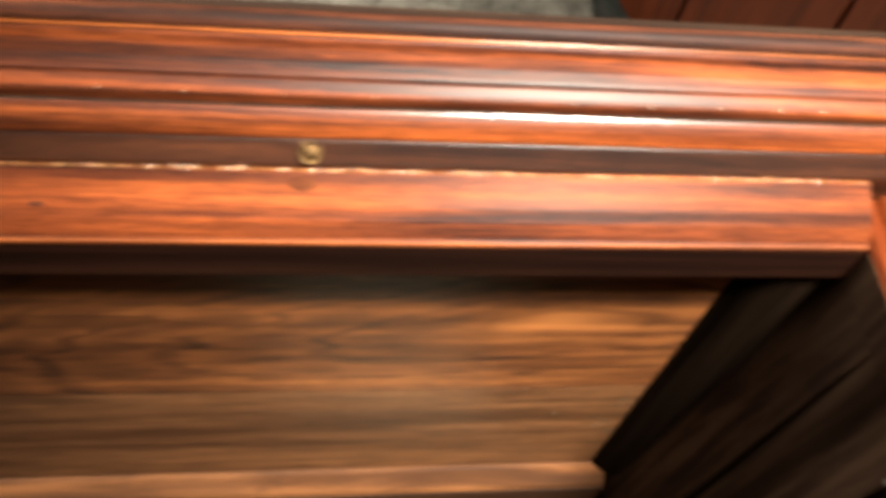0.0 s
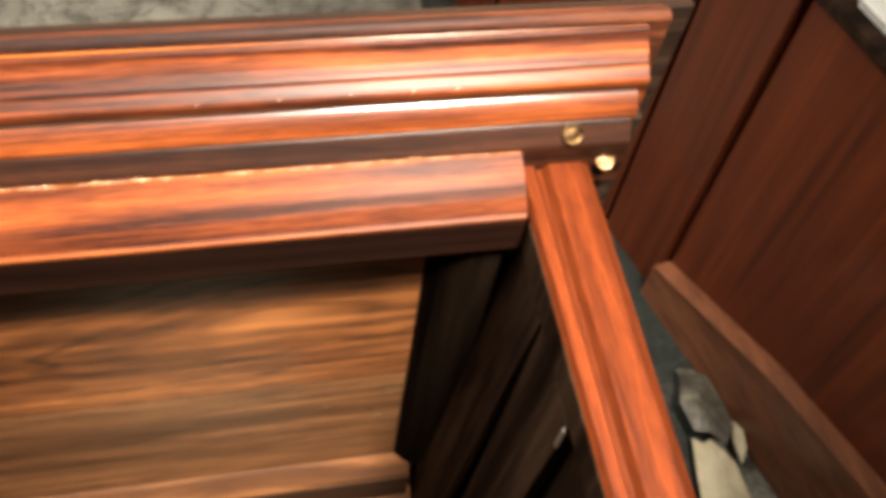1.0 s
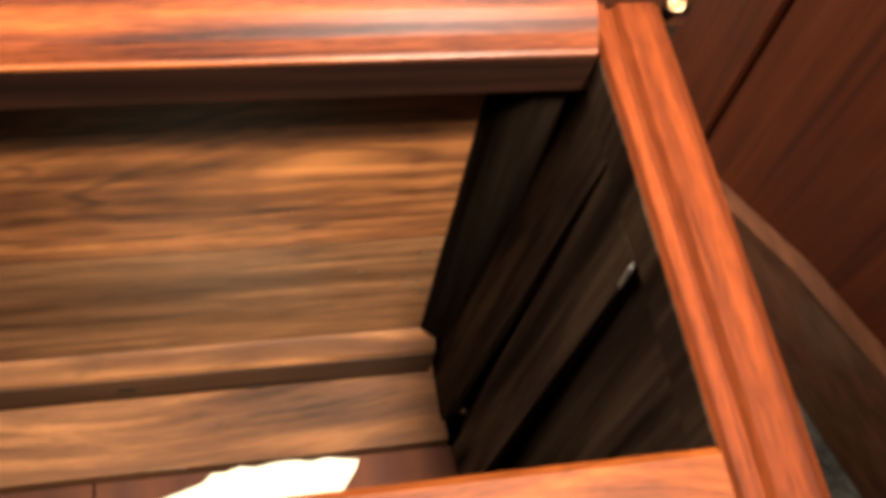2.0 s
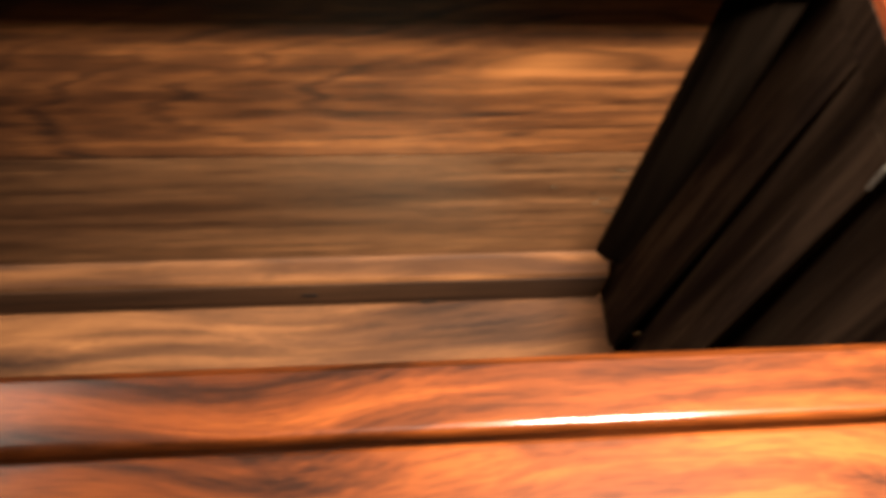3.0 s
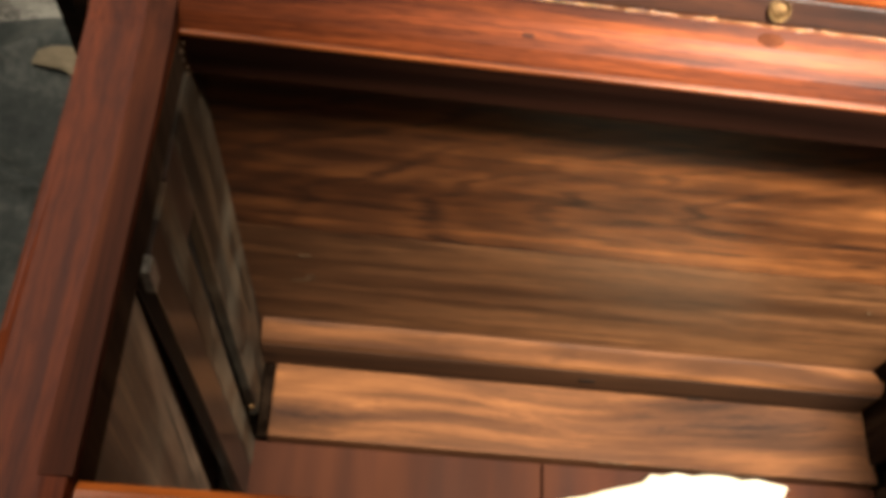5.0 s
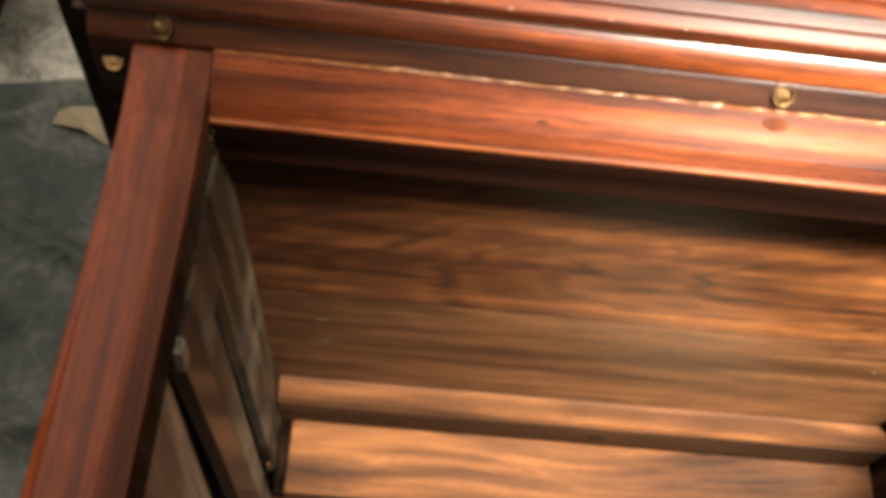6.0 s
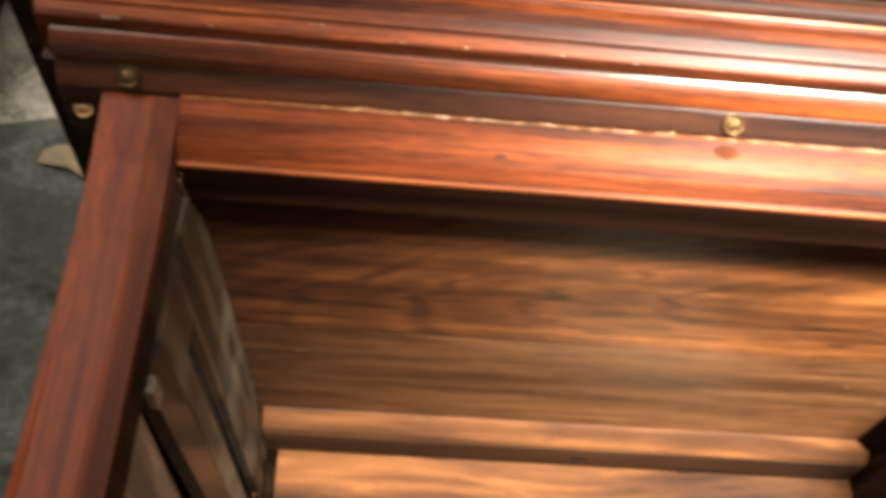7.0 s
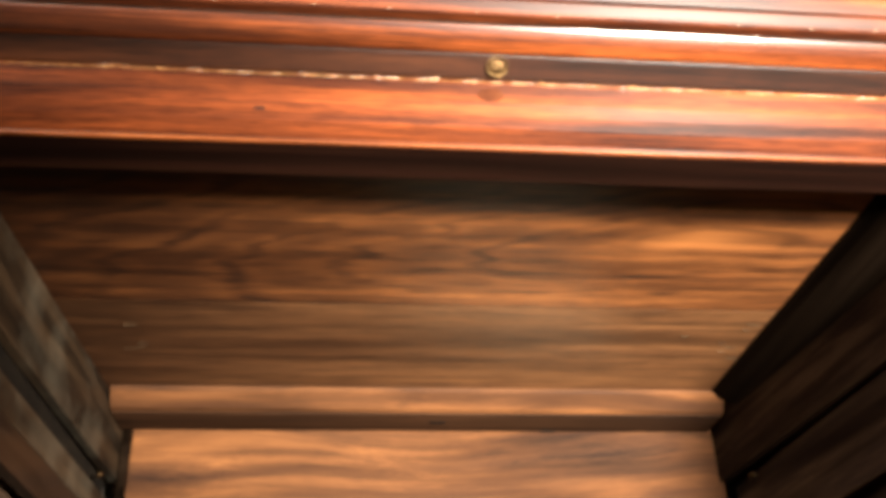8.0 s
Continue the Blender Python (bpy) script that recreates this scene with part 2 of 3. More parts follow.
# black that stands for shadow in the corner and the end gap
shadow_z = wood("shadow_black_filler", "z", (0.014, 0.0085, 0.0052), (0.010, 0.006, 0.0038), (0.006, 0.0037, 0.0024), rough=0.8, coat=0.0, spec=0.0)
base_y = wood("dull_red_base_board", "y", (0.07483, 0.02375, 0.009318), (0.04536, 0.01357, 0.005694), (0.02041, 0.006786, 0.003106), rough=0.5, coat=0.0, spec=0.1, smoke=0.5, mist=12.0, spread=3.0, fine=35.0)
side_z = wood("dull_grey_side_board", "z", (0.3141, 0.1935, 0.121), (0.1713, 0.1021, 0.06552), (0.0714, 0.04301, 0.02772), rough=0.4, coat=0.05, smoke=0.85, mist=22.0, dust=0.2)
face_x = wood("shaded_mahogany", "x", (0.03224, 0.01064, 0.0048), (0.01686, 0.0056, 0.003), (0.006944, 0.0028, 0.0018), rough=0.5, coat=0.0, glow=0.25, spec=0.04, spread=1.6)
face_y = wood("dark_mahogany_sideways", "y", (0.117, 0.0342, 0.0144), (0.0612, 0.018, 0.009), (0.0252, 0.009, 0.0054), rough=0.5, coat=0.0, spec=0.04, spread=1.6)
dark_x = wood("dark_stained_wood", "x", *DARK, rough=0.45, coat=0.05, spec=0.08)
dark_z = wood("shaded_dark_upright", "z", *DARK, rough=0.35, coat=0.3)
cab_z = wood("dark_mahogany_upright", "z", *CAB, rough=0.34, coat=0.16, smoke=0.3, spread=2.2)
cab_y = wood("dark_mahogany_rail", "y", (0.3, 0.1162, 0.05625), (0.1875, 0.07, 0.03375), (0.0875, 0.03375, 0.0175), rough=0.34, coat=0.35, smoke=0.3, spread=2.0)
# lighter brass for the two outer screws
bright_brass = speckled("lighter_brass", (0.16, 0.09, 0.045), (0.42, 0.25, 0.12), (0.75, 0.5, 0.28), 300, rough=0.4, bump=0.25, metal=1.0)
brass = speckled("aged_brass", (0.02, 0.0113, 0.0053), (0.06, 0.0333, 0.0147), (0.21, 0.133, 0.0566), 300, rough=0.42, bump=0.25, metal=1.0)
concrete = speckled("stained_concrete", (0.02623, 0.02332, 0.01866), (0.1457, 0.1352, 0.1108), (0.2215, 0.2099, 0.1749), 17, rough=0.9, bump=0.5, veins=11.0)
tarp_mat = speckled("dusty_green_tarpaulin", (0.009979, 0.01179, 0.01043), (0.02177, 0.02449, 0.02132), (0.05216, 0.05216, 0.04445), 9, rough=0.7, bump=0.8, spec=0.16)
paper_mat = speckled("cream_paper", (0.352, 0.296, 0.192), (0.448, 0.388, 0.268), (0.512, 0.456, 0.336), 8, rough=0.8, bump=0.15)
white_mat = speckled("white_paper", (0.74, 0.73, 0.7), (0.84, 0.83, 0.8), (0.88, 0.87, 0.85), 8, rough=0.7, bump=0.1)
card_mat = speckled("brown_cardboard", (0.06, 0.046, 0.028), (0.10, 0.078, 0.048), (0.14, 0.11, 0.07), 12, spec=0.2)
plaster = speckled("dull_wall_plaster", (0.3, 0.27, 0.22), (0.38, 0.35, 0.29), (0.44, 0.41, 0.35), 3)
tip_mat = speckled("bare_worn_wood", (0.0234, 0.0195, 0.0156), (0.078, 0.0663, 0.05304), (0.234, 0.2106, 0.1794), 160, rough=0.3)
filler = speckled("pale_filler", (0.12, 0.06, 0.03), (0.216, 0.132, 0.078), (0.33, 0.252, 0.18), 60, rough=0.4)
gold_mat = speckled("dried_varnish", (0.10, 0.032, 0.010), (0.20, 0.080, 0.026), (0.36, 0.19, 0.07), 140, rough=0.2)
scratch_mat = speckled("scratched_wood", (0.03, 0.0168, 0.0084), (0.051, 0.03, 0.015), (0.102, 0.066, 0.036), 140, rough=0.6, spec=0.1)
rag_mat = speckled("grey_plastic", (0.02, 0.018, 0.014), (0.07, 0.062, 0.048), (0.26, 0.235, 0.185), 45, rough=0.4)
black_mat = speckled("gap_and_shade_black", (0.006, 0.005, 0.004), (0.012, 0.009, 0.007), (0.02, 0.015, 0.01), 20, spec=0.05)


# ---- mesh helpers ----
def part(name, bm, material, parent=None, label=""):
    me = bpy.data.meshes.new(name)
    bm.to_mesh(me)
    bm.free()
    me.materials.append(material)
    ob = new(name, me)
    if parent:
        ob.parent = parent
    return tagged(ob, label) if label else ob


def smooth(ob):
    for p in ob.data.polygons:
        p.use_smooth = True
    return ob


def thing(name, at, label, category, group="", kind=""):
    ob = new(name)
    ob.location = at
    ob.empty_display_size = 0.05
    bpy.context.view_layer.update()
    return tagged(ob, label, category, group, kind)


def under(ob, parent):
    """Parents ob and leaves it where it is in the world."""
    ob.parent = parent
    ob.matrix_parent_inverse = Matrix.Translation(parent.location).inverted()
    return ob


def box(x0, x1, y0, y1, z0, z1, bevel=0.0015):
    bm = bmesh.new()
    bmesh.ops.create_cube(bm, size=1.0)
    for v in bm.verts:
        v.co = Vector(((x0 + x1) / 2 + v.co.x * (x1 - x0), (y0 + y1) / 2 + v.co.y * (y1 - y0), (z0 + z1) / 2 + v.co.z * (z1 - z0)))
    if bevel:
        bmesh.ops.bevel(bm, geom=bm.edges[:], offset=bevel, segments=2, profile=0.6, affect="EDGES")
    return bm


def prism(outline, axis, a, b, bevel=0.0, shift_a=(0, 0), shift_b=(0, 0)):
    """Extrudes an outline along an axis: 'x' takes (y, z), 'y' takes (x, z), 'z' takes (x, y)."""
    bm = bmesh.new()
    def spot(u, v, w):
        return {"x": (w, u, v), "y": (u, w, v), "z": (u, v, w)}[axis]
    ends = [[bm.verts.new(spot(u + s[0], v + s[1], w)) for u, v in outline] for w, s in ((a, shift_a), (b, shift_b))]
    n = len(outline)
    for i in range(n):
        bm.faces.new((ends[0][i], ends[0][(i + 1) % n], ends[1][(i + 1) % n], ends[1][i]))
    bm.faces.new(ends[0][::-1])
    bm.faces.new(ends[1])
    bmesh.ops.recalc_face_normals(bm, faces=bm.faces[:])
    if bevel:
        bmesh.ops.bevel(bm, geom=bm.edges[:], offset=bevel, segments=2, profile=0.6, affect="EDGES")
    return bm


def arc(cy, cz, r, a0, a1, n):
    return [(cy + r * math.cos(radians(a0 + (a1 - a0) * i / n)), cz + r * math.sin(radians(a0 + (a1 - a0) * i / n))) for i in range(n + 1)]


# ---- the room ----
tagged(part("floor", box(-3, 3, -3, 3, -0.1, 0, 0), concrete), "stained grey concrete garage floor", "floor", kind="structure")
tagged(part("ceiling", box(-3, 3, -3, 3, 2.5, 2.6, 0), plaster), "plain dull ceiling", "ceiling", kind="structure")
for nm, b in (("wall_north", (-3, 3, 3, 3.1)), ("wall_south", (-3, 3, -3.1, -3)), ("wall_east", (3, 3.1, -3.1, 3.1)), ("wall_west", (-3.1, -3, -3.1, 3.1))):
    tagged(part(nm, box(*b, -0.1, 2.6, 0), plaster), "plain dull plaster wall", "wall", kind="structure")


# ---- the open cabinet ----
TOP, UNDER, BASE = 0.480, 0.449, 0.036
cab = thing("open_cabinet", (0, -0.1, 0), "glossy red mahogany cabinet with its top taken off", "cabinet")


def bit(name, bm, material, label="", parent=None):
    ob = part(name, bm, material, None, label)
    if parent is None:
        return under(ob, cab)
    ob.parent = parent
    ob.matrix_parent_inverse = parent.matrix_parent_inverse @ Matrix.Identity(4)
    return ob


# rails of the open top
# front of the back rail, its weak light put into a darker colour
bit("rail_face", box(-0.298, 0.2965, 0.0, 0.0095, UNDER, 0.4765, 0.0004), face_x, "front face of the back rail, darkened for shade")
bit("back_rail", prism([(0.01, UNDER), (0.01, 0.477), (0.0, 0.477), (0.0, 0.4778), (0.0003, 0.4788), (0.0012, 0.4796), (0.0024, 0.4803), (0.0034, 0.4815), (0.0085, 0.4862), (0.014, 0.4900), (0.020, 0.4935), (0.0285, 0.4972), (0.0305, 0.4980), (0.0325, 0.4968), (0.034, 0.493), (0.034, UNDER)], "x", -0.298, 0.2965), mahogany_x, "red-brown varnished back rail")
for side in (-1, 1):
    bit("side_rail", prism([(side * u, v) for u, v in ((0.299, UNDER), (0.2985, 0.476), (0.301, 0.4795)) + (((0.3075, 0.4796), (0.3098, 0.4755), (0.3125, 0.4755), (0.316, 0.4800)) if side > 0 else ((0.310, 0.4803),)) + ((0.335, TOP), (0.3405, 0.477), (0.342, 0.47), (0.342, UNDER))], "y", -0.262, 0.043), mahogany_y, "red-brown varnished side rail")
SLOPE = [(-0.05, 0.4806), (-0.005, 0.4852), (0.030, 0.4925), (0.0335, 0.4925), (0.0335, 0.46)]
bit("rail_heel", prism([(-0.16, 0.46), (-0.16, 0.4785)] + SLOPE, "x", -0.3388, -0.3121), mahogany_y)
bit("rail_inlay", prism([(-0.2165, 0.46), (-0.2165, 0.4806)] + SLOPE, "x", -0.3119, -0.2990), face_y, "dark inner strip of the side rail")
# thin added sheets that put shade on the rails' inner faces
for side in (-1, 1):
    bit("rail_shade", box(*sorted((side * 0.2979, side * 0.2984)), -0.2165, -0.0005, UNDER, 0.4750, 0.0001), shaded_z, "inner face of the side rail, darkened for shade")
bit("front_rail", prism([(-0.217, UNDER), (-0.217, 0.476), (-0.221, TOP), (-0.2445, TOP), (-0.2455, 0.4798), (-0.2464, 0.4792), (-0.2471, 0.4780), (-0.2478, 0.4750), (-0.248, UNDER)], "x", -0.297, 0.297), front_x, "red-brown varnished front rail")
bit("front_lip", box(-0.29, 0.29, -0.315, -0.2512, UNDER, 0.4785, 0.002), front_x)

# sloping crown moulding behind the back rail
crown = [
    ("screw_strip", [(0.0345, 0.46), (0.0345, 0.4950), (0.0426, 0.5064), (0.0470, 0.5064), (0.0470, 0.46)], 0.3625, strip_x, ""),
    ("bead_moulding", [(0.0445, 0.5052), (0.0424, 0.5066), (0.0421, 0.5083), (0.0424, 0.5102), (0.0433, 0.5126), (0.0447, 0.5153), (0.0468, 0.5178), (0.0490, 0.5198), (0.0503, 0.5206), (0.0509, 0.5198), (0.0509, 0.5080)], 0.364, moulding_x, "glossy rounded mahogany bead"),
    ("wide_moulding", [(0.0535, 0.500), (0.0535, 0.5240), (0.0540, 0.5252), (0.0560, 0.5268), (0.0602, 0.5292), (0.0608, 0.5310), (0.0622, 0.5316), (0.0665, 0.5352), (0.0705, 0.5400), (0.0722, 0.5438), (0.0735, 0.5450), (0.0735, 0.500)], 0.371, cove_x, "glossy mahogany cove moulding"),
    ("edge_moulding", [(0.0738, 0.500), (0.0738, 0.5480)] + arc(0.0790, 0.5475, 0.0062, 168, 10, 8) + [(0.0865, 0.5400), (0.0865, 0.500)], 0.382, dull_x, "rounded dull mahogany edge moulding"),
]
for nm, outline, half, mat, lab in crown:
    bm = prism(outline, "x", -half, half)
    ends = [e for e in bm.edges if all(abs(abs(v.co.x) - half) < 1e-5 for v in e.verts)]
    bmesh.ops.bevel(bm, geom=ends, offset=0.004 if nm == "edge_moulding" else 0.0012, segments=3, profile=0.5, affect="EDGES", clamp_overlap=True)
    if nm == "edge_moulding":
        for v in bm.verts:
            k = min(1.0, max(0.0, (v.co.y - 0.0738) / 0.0129))
            v.co.x -= math.copysign(0.012 * (1 - math.sqrt(1 - k * k)), v.co.x)
    bit(nm, bm, mat, lab)
# glossy beads, highlight in their lighter orange: front edge of rail, top of cove
bit("edge_bead", prism(arc(0.0012, 0.4783, 0.0013, 180, 0, 8), "x", -0.297, 0.2955), bead_x, "thin bead added for the back rail's bright edge")
bit("edge_bead", prism(arc(0.0738, 0.5462, 0.0008, 180, 0, 8), "x", -0.369, 0.369), bead_x, "thin bead added for the cove's bright edge")
# black strip laid in the groove to paint its shade
bit("groove_shade", box(-0.3635, 0.3635, 0.0511, 0.0533, 0.5085, 0.5193, 0.0003), black_mat, "groove above the bead, made black for its shade")
bit("crest_board", prism([(-0.33, 0.0), (-0.372, 0.4995), (0.372, 0.4995), (0.33, 0.0)], "y", 0.0475, 0.0865, 0.001), dark_x, "nearly black stained board behind the rails")
bit("back_board", prism([(-0.380, 0.0), (-0.4015, 0.546), (0.4015, 0.546), (0.380, 0.0)], "y", 0.0868, 0.0950, 0.001), dark_x, "nearly black stained back of the cabinet")

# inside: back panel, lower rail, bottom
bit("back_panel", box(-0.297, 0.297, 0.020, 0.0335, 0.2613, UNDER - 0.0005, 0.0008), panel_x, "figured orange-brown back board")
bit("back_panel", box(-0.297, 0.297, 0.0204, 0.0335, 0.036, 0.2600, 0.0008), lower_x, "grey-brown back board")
bit("lower_rail", prism([(0.0200, 0.053), (0.0200, 0.1085), (0.0165, 0.1075), (0.0045, 0.0975), (0.003, 0.0945), (0.003, 0.053)], "x", -0.2755, 0.2610), board_x, "brown rail with a sloping top low in the cabinet")
# added sheet: the steep front's shade painted as darker brown
bit("rail_front_shade", box(-0.2750, 0.2605, 0.0012, 0.0028, 0.0534, 0.0936, 0.0004), edge_x, "brown front of the low rail, darkened for shade")
nail = box(-0.0068, 0.0068, -0.0006, 0.0006, -0.0022, 0.0022, 0.0004)
bmesh.ops.transform(nail, matrix=pose(0.004, 0.0010, 0.075), verts=nail.verts[:])
bit("nail_hole", nail, black_mat)
chip = box(-0.007, 0.007, -0.0008, 0.0008, -0.0012, 0.0012, 0.0004)
bmesh.ops.transform(chip, matrix=pose(0.108, 0.0010, 0.0555), verts=chip.verts[:])
bit("chipped_edge", chip, black_mat)
splinter = prism([(0.018, 0.0), (0.030, 0.0008), (0.047, 0.0), (0.036, -0.0006)], "y", -0.0631, -0.0622)
bmesh.ops.transform(splinter, matrix=pose(0, 0, 0.0527), verts=splinter.verts[:])
bit("splinter", splinter, scratch_mat, "pale splinter on the edge of the bottom board")
dent = box(-0.0028, 0.0028, -0.0010, 0.0010, -0.0002, 0.0002, 0.0001)
bmesh.ops.transform(dent, matrix=pose(-0.129, 0.0135, 0.48985, 35), verts=dent.verts[:])
bit("dent", dent, dull_x, "small dark dent in the back rail")
bit("bottom_board", box(-0.2635, 0.2680, -0.0625, 0.0195, 0.030, 0.0525, 0.001), board_x, "brown board along the bottom")
bit("base_panel", box(-0.285, -0.0285, -0.217, -0.0628, 0.02, BASE, 0.0005), base_y, "dull red bottom board")
bit("base_panel", box(-0.0265, 0.285, -0.217, -0.0628, 0.02, BASE, 0.0005), base_y, "dull red bottom board")
bit("front_panel", box(-0.305, 0.305, -0.246, -0.2185, 0.0, 0.4485, 0.001), dark_x, "dark front board")
bit("outer_back", box(-0.305, 0.305, 0.0345, 0.047, 0.0, 0.4485, 0.001), dark_x)

# right-hand boards carry their shade in the colour; the corner board leans in further
for side in (-1, 1):
    bit("side_panel", box(*sorted((side * 0.306, side * 0.330)), -0.218, 0.034, 0.0, 0.4485, 0.001), side_z if side < 0 else shaded_z, "dull grey-brown side board" if side < 0 else "umber side board, darkened for shade")
    def upright(y0, y1, xt, xb, thick, mat, name, label, top=0.447):
        o = [(side * xb, y0), (side * (xb + thick), y0), (side * (xb + thick), y1), (side * xb, y1)]
        return bit(name, prism(o, "z", BASE + 0.001, top, 0.001, (0, 0), (side * (xt - xb), 0)), mat, label)
    upright(-0.041 if side < 0 else -0.046, 0.0195, 0.2965 if side < 0 else 0.3005, 0.274 if side < 0 else 0.263, 0.008, grey_z if side < 0 else shaded_z, "corner_board", "worn grey-brown upright board" if side < 0 else "umber upright board, darkened for shade", 0.448)
    upright(-0.085, -0.064, 0.2955 if side < 0 else 0.3005, 0.274, 0.009, grey_z if side < 0 else shaded_z, "post", "worn grey-brown post" if side < 0 else "umber post, darkened for shade", 0.446)
    # post front, its shaded side given as a darker wood
    upright(-0.1125, -0.0852, 0.2958 if side < 0 else 0.2975, 0.2745, 0.009, dark_z if side < 0 else shaded_z, "post_face", "brown front of the post, darkened for shade" if side < 0 else "", 0.4465)
    # groove bottom coloured dark for the shade inside it
    upright(-0.0638, -0.0412 if side < 0 else -0.0462, 0.3020, 0.285, 0.003, black_mat if side < 0 else shaded_z, "groove_strip", "", 0.448)
    nub = bmesh.new()
    bmesh.ops.create_uvsphere(nub, u_segments=10, v_segments=6, radius=0.0032)
    bmesh.ops.transform(nub, matrix=pose(side * 0.2755, -0.055, 0.10), verts=nub.verts[:])
    smooth(bit("peg", nub, brass, "small pale peg in the post"))
    chip = box(*sorted((side * (0.2942 if side < 0 else 0.2951), side * (0.2990 if side < 0 else 0.2970))), -0.1140, -0.1050 if side < 0 else -0.1105, 0.426, 0.4474, 0.0006)
    bit("worn_tip", chip, tip_mat, "worn pale tip of the post")
# head of the post, dark to paint the shade under the rail
bit("post_head", prism([(-0.2962, -0.0638), (-0.3040, -0.0638), (-0.3040, -0.0412), (-0.2962, -0.0412)], "z", 0.385, 0.4475, 0.0006, (0.0034, 0), (0, 0)), dark_z, "solid head of the grooved post, darkened for shade")
# added batten, black in place of the shadow in this corner
bit("shadow_batten", prism([(0.2485, 0.0198), (0.2560, 0.0120), (0.2720, 0.0050), (0.2900, 0.0050), (0.2900, 0.0198)], "z", 0.1092, 0.4480), shadow_z, "black batten added for the shadow in the back board's corner")
# black filler painting the shade in the gap at the board's end
bit("end_strip", box(-0.2732, -0.2640, -0.063, 0.0025, BASE + 0.001, 0.0480, 0.0008), shadow_z)


def screw_at(x, y, z, turn, lean, metal, wide):
    bm = bmesh.new()
    rings = [(0.0068, -0.0006), (0.0067, 0.0004), (0.0063, 0.0009), (0.0056, 0.0006), (0.0050, -0.0006), (0.0045, -0.0004), (0.0036, 0.0001), (0.0, 0.0003)]
    rows = []
    for r, h in rings[:-1]:
        rows.append([bm.verts.new((r * math.cos(a * math.tau / 20), r * math.sin(a * math.tau / 20), h)) for a in range(20)])
    tip = bm.verts.new((0, 0, rings[-1][1]))
    for p, q in zip(rows, rows[1:]):
        for i in range(20):
            bm.faces.new((p[i], p[(i + 1) % 20], q[(i + 1) % 20], q[i]))
    for i in range(20):
        bm.faces.new((rows[-1][i], rows[-1][(i + 1) % 20], tip))
    bmesh.ops.transform(bm, matrix=pose(x, y, z, lean) @ pose(0, 0, 0, 0, 0, turn) @ Matrix.Diagonal((wide, wide, 1, 1)), verts=bm.verts[:])
    head = smooth(bit("screw", bm, metal, "domed brass screw in a cup washer"))
    slot = box(-0.0045, 0.0045, -0.0007, 0.0007, -0.0003, 0.00035, 0)
    bmesh.ops.transform(slot, matrix=pose(x, y, z, lean) @ pose(0, 0, 0, 0, 0, turn), verts=slot.verts[:])
    bit("slot", slot, black_mat, "", head)


for x, y, z, turn, lean, metal, wide in ((-0.003, 0.0381, 0.5017, 30, 44, brass, 0.9), (-0.3255, 0.0379, 0.5013, 80, 44, brass, 0.9), (0.327, 0.0379, 0.5013, 10, 44, brass, 0.9), (-0.352, 0.0336, 0.4778, 120, 46, bright_brass, 0.8), (0.350, 0.0336, 0.481, 60, 46, bright_brass, 0.8)):
    screw_at(x, y, z, turn, lean, metal, wide)

plug_mat = speckled("dull_dark_plug", (0.03, 0.010, 0.005), (0.06, 0.018, 0.008), (0.09, 0.03, 0.012), 120, rough=0.8, bump=0.1, spec=0.03)
plug = bmesh.new()
bmesh.ops.create_cone(plug, cap_ends=True, segments=16, radius1=0.0066, radius2=0.0060, depth=0.0004)
bmesh.ops.transform(plug, matrix=pose(-0.0065, 0.0238, 0.49555, 25) @ Matrix.Diagonal((1.05, 0.55, 1, 1)), verts=plug.verts[:])
bit("plug", plug, plug_mat, "dark wooden plug under the screw")

# flecks of pale filler left in the groove and along the rail
rng = random.Random(4)
flecks = [(-0.333, 0.0545, 0.008), (-0.283, 0.0545, 0.002), (-0.229, 0.0585, 0.007), (-0.185, 0.0545, 0.002), (-0.152, 0.0545, 0.0022), (-0.101, 0.0545, 0.0016), (0.205, 0.0545, 0.0018), (0.238, 0.0545, 0.002), (0.262, 0.0545, 0.0018)]
flecks += [(rng.uniform(-0.08, 0.19), 0.0540, rng.uniform(0.0005, 0.0018)) for _ in range(5)]
for x, y, size in flecks:
    b = box(-size * 0.6, size * 0.6, -0.0003, 0.0003, -0.0005, 0.0001, 0.0001)
    bmesh.ops.transform(b, matrix=pose(x, y, 0.5259 + (y - 0.0545) * 0.85, 45), verts=b.verts[:])
    bit("filler_fleck", b, filler)
edge = bmesh.new()
steps = [(-0.297 + 0.593 * i / 240) for i in range(241)]
low_side = [edge.verts.new((x, 0.0300 + 0.0006 * noise.noise((x * 160, 0, 0)), 0.4979)) for x in steps]
top_side = [edge.verts.new((x, 0.0305 + 0.0005 * noise.noise((x * 90, 3, 0)), 0.4984)) for x in steps]
far_side = [edge.verts.new((x, 0.0311 + 0.0004 * noise.noise((x * 120, 7, 0)), 0.4973)) for x in steps]
for a, b in ((low_side, top_side), (top_side, far_side)):
    for i in range(240):
        edge.faces.new((a[i], a[i + 1], b[i + 1], b[i]))
bit("worn_edge", edge, gold_mat, "ragged pale line along the back rail")
for _ in range(14):
    x, size = rng.uniform(-0.29, 0.29), rng.choice((0.0007, 0.001, 0.0016, 0.0035))
    b = box(-size, size, -0.0004, 0.0004, -0.0004, 0.0003, 0.0001)
    for v in b.verts:
        v.co.y *= 0.4 + 0.9 * rng.random()
    bmesh.ops.transform(b, matrix=pose(x, 0.0318 + rng.uniform(-0.0004, 0.0004), 0.4975, 38), verts=b.verts[:])
    bit("varnish_bead", b, gold_mat)
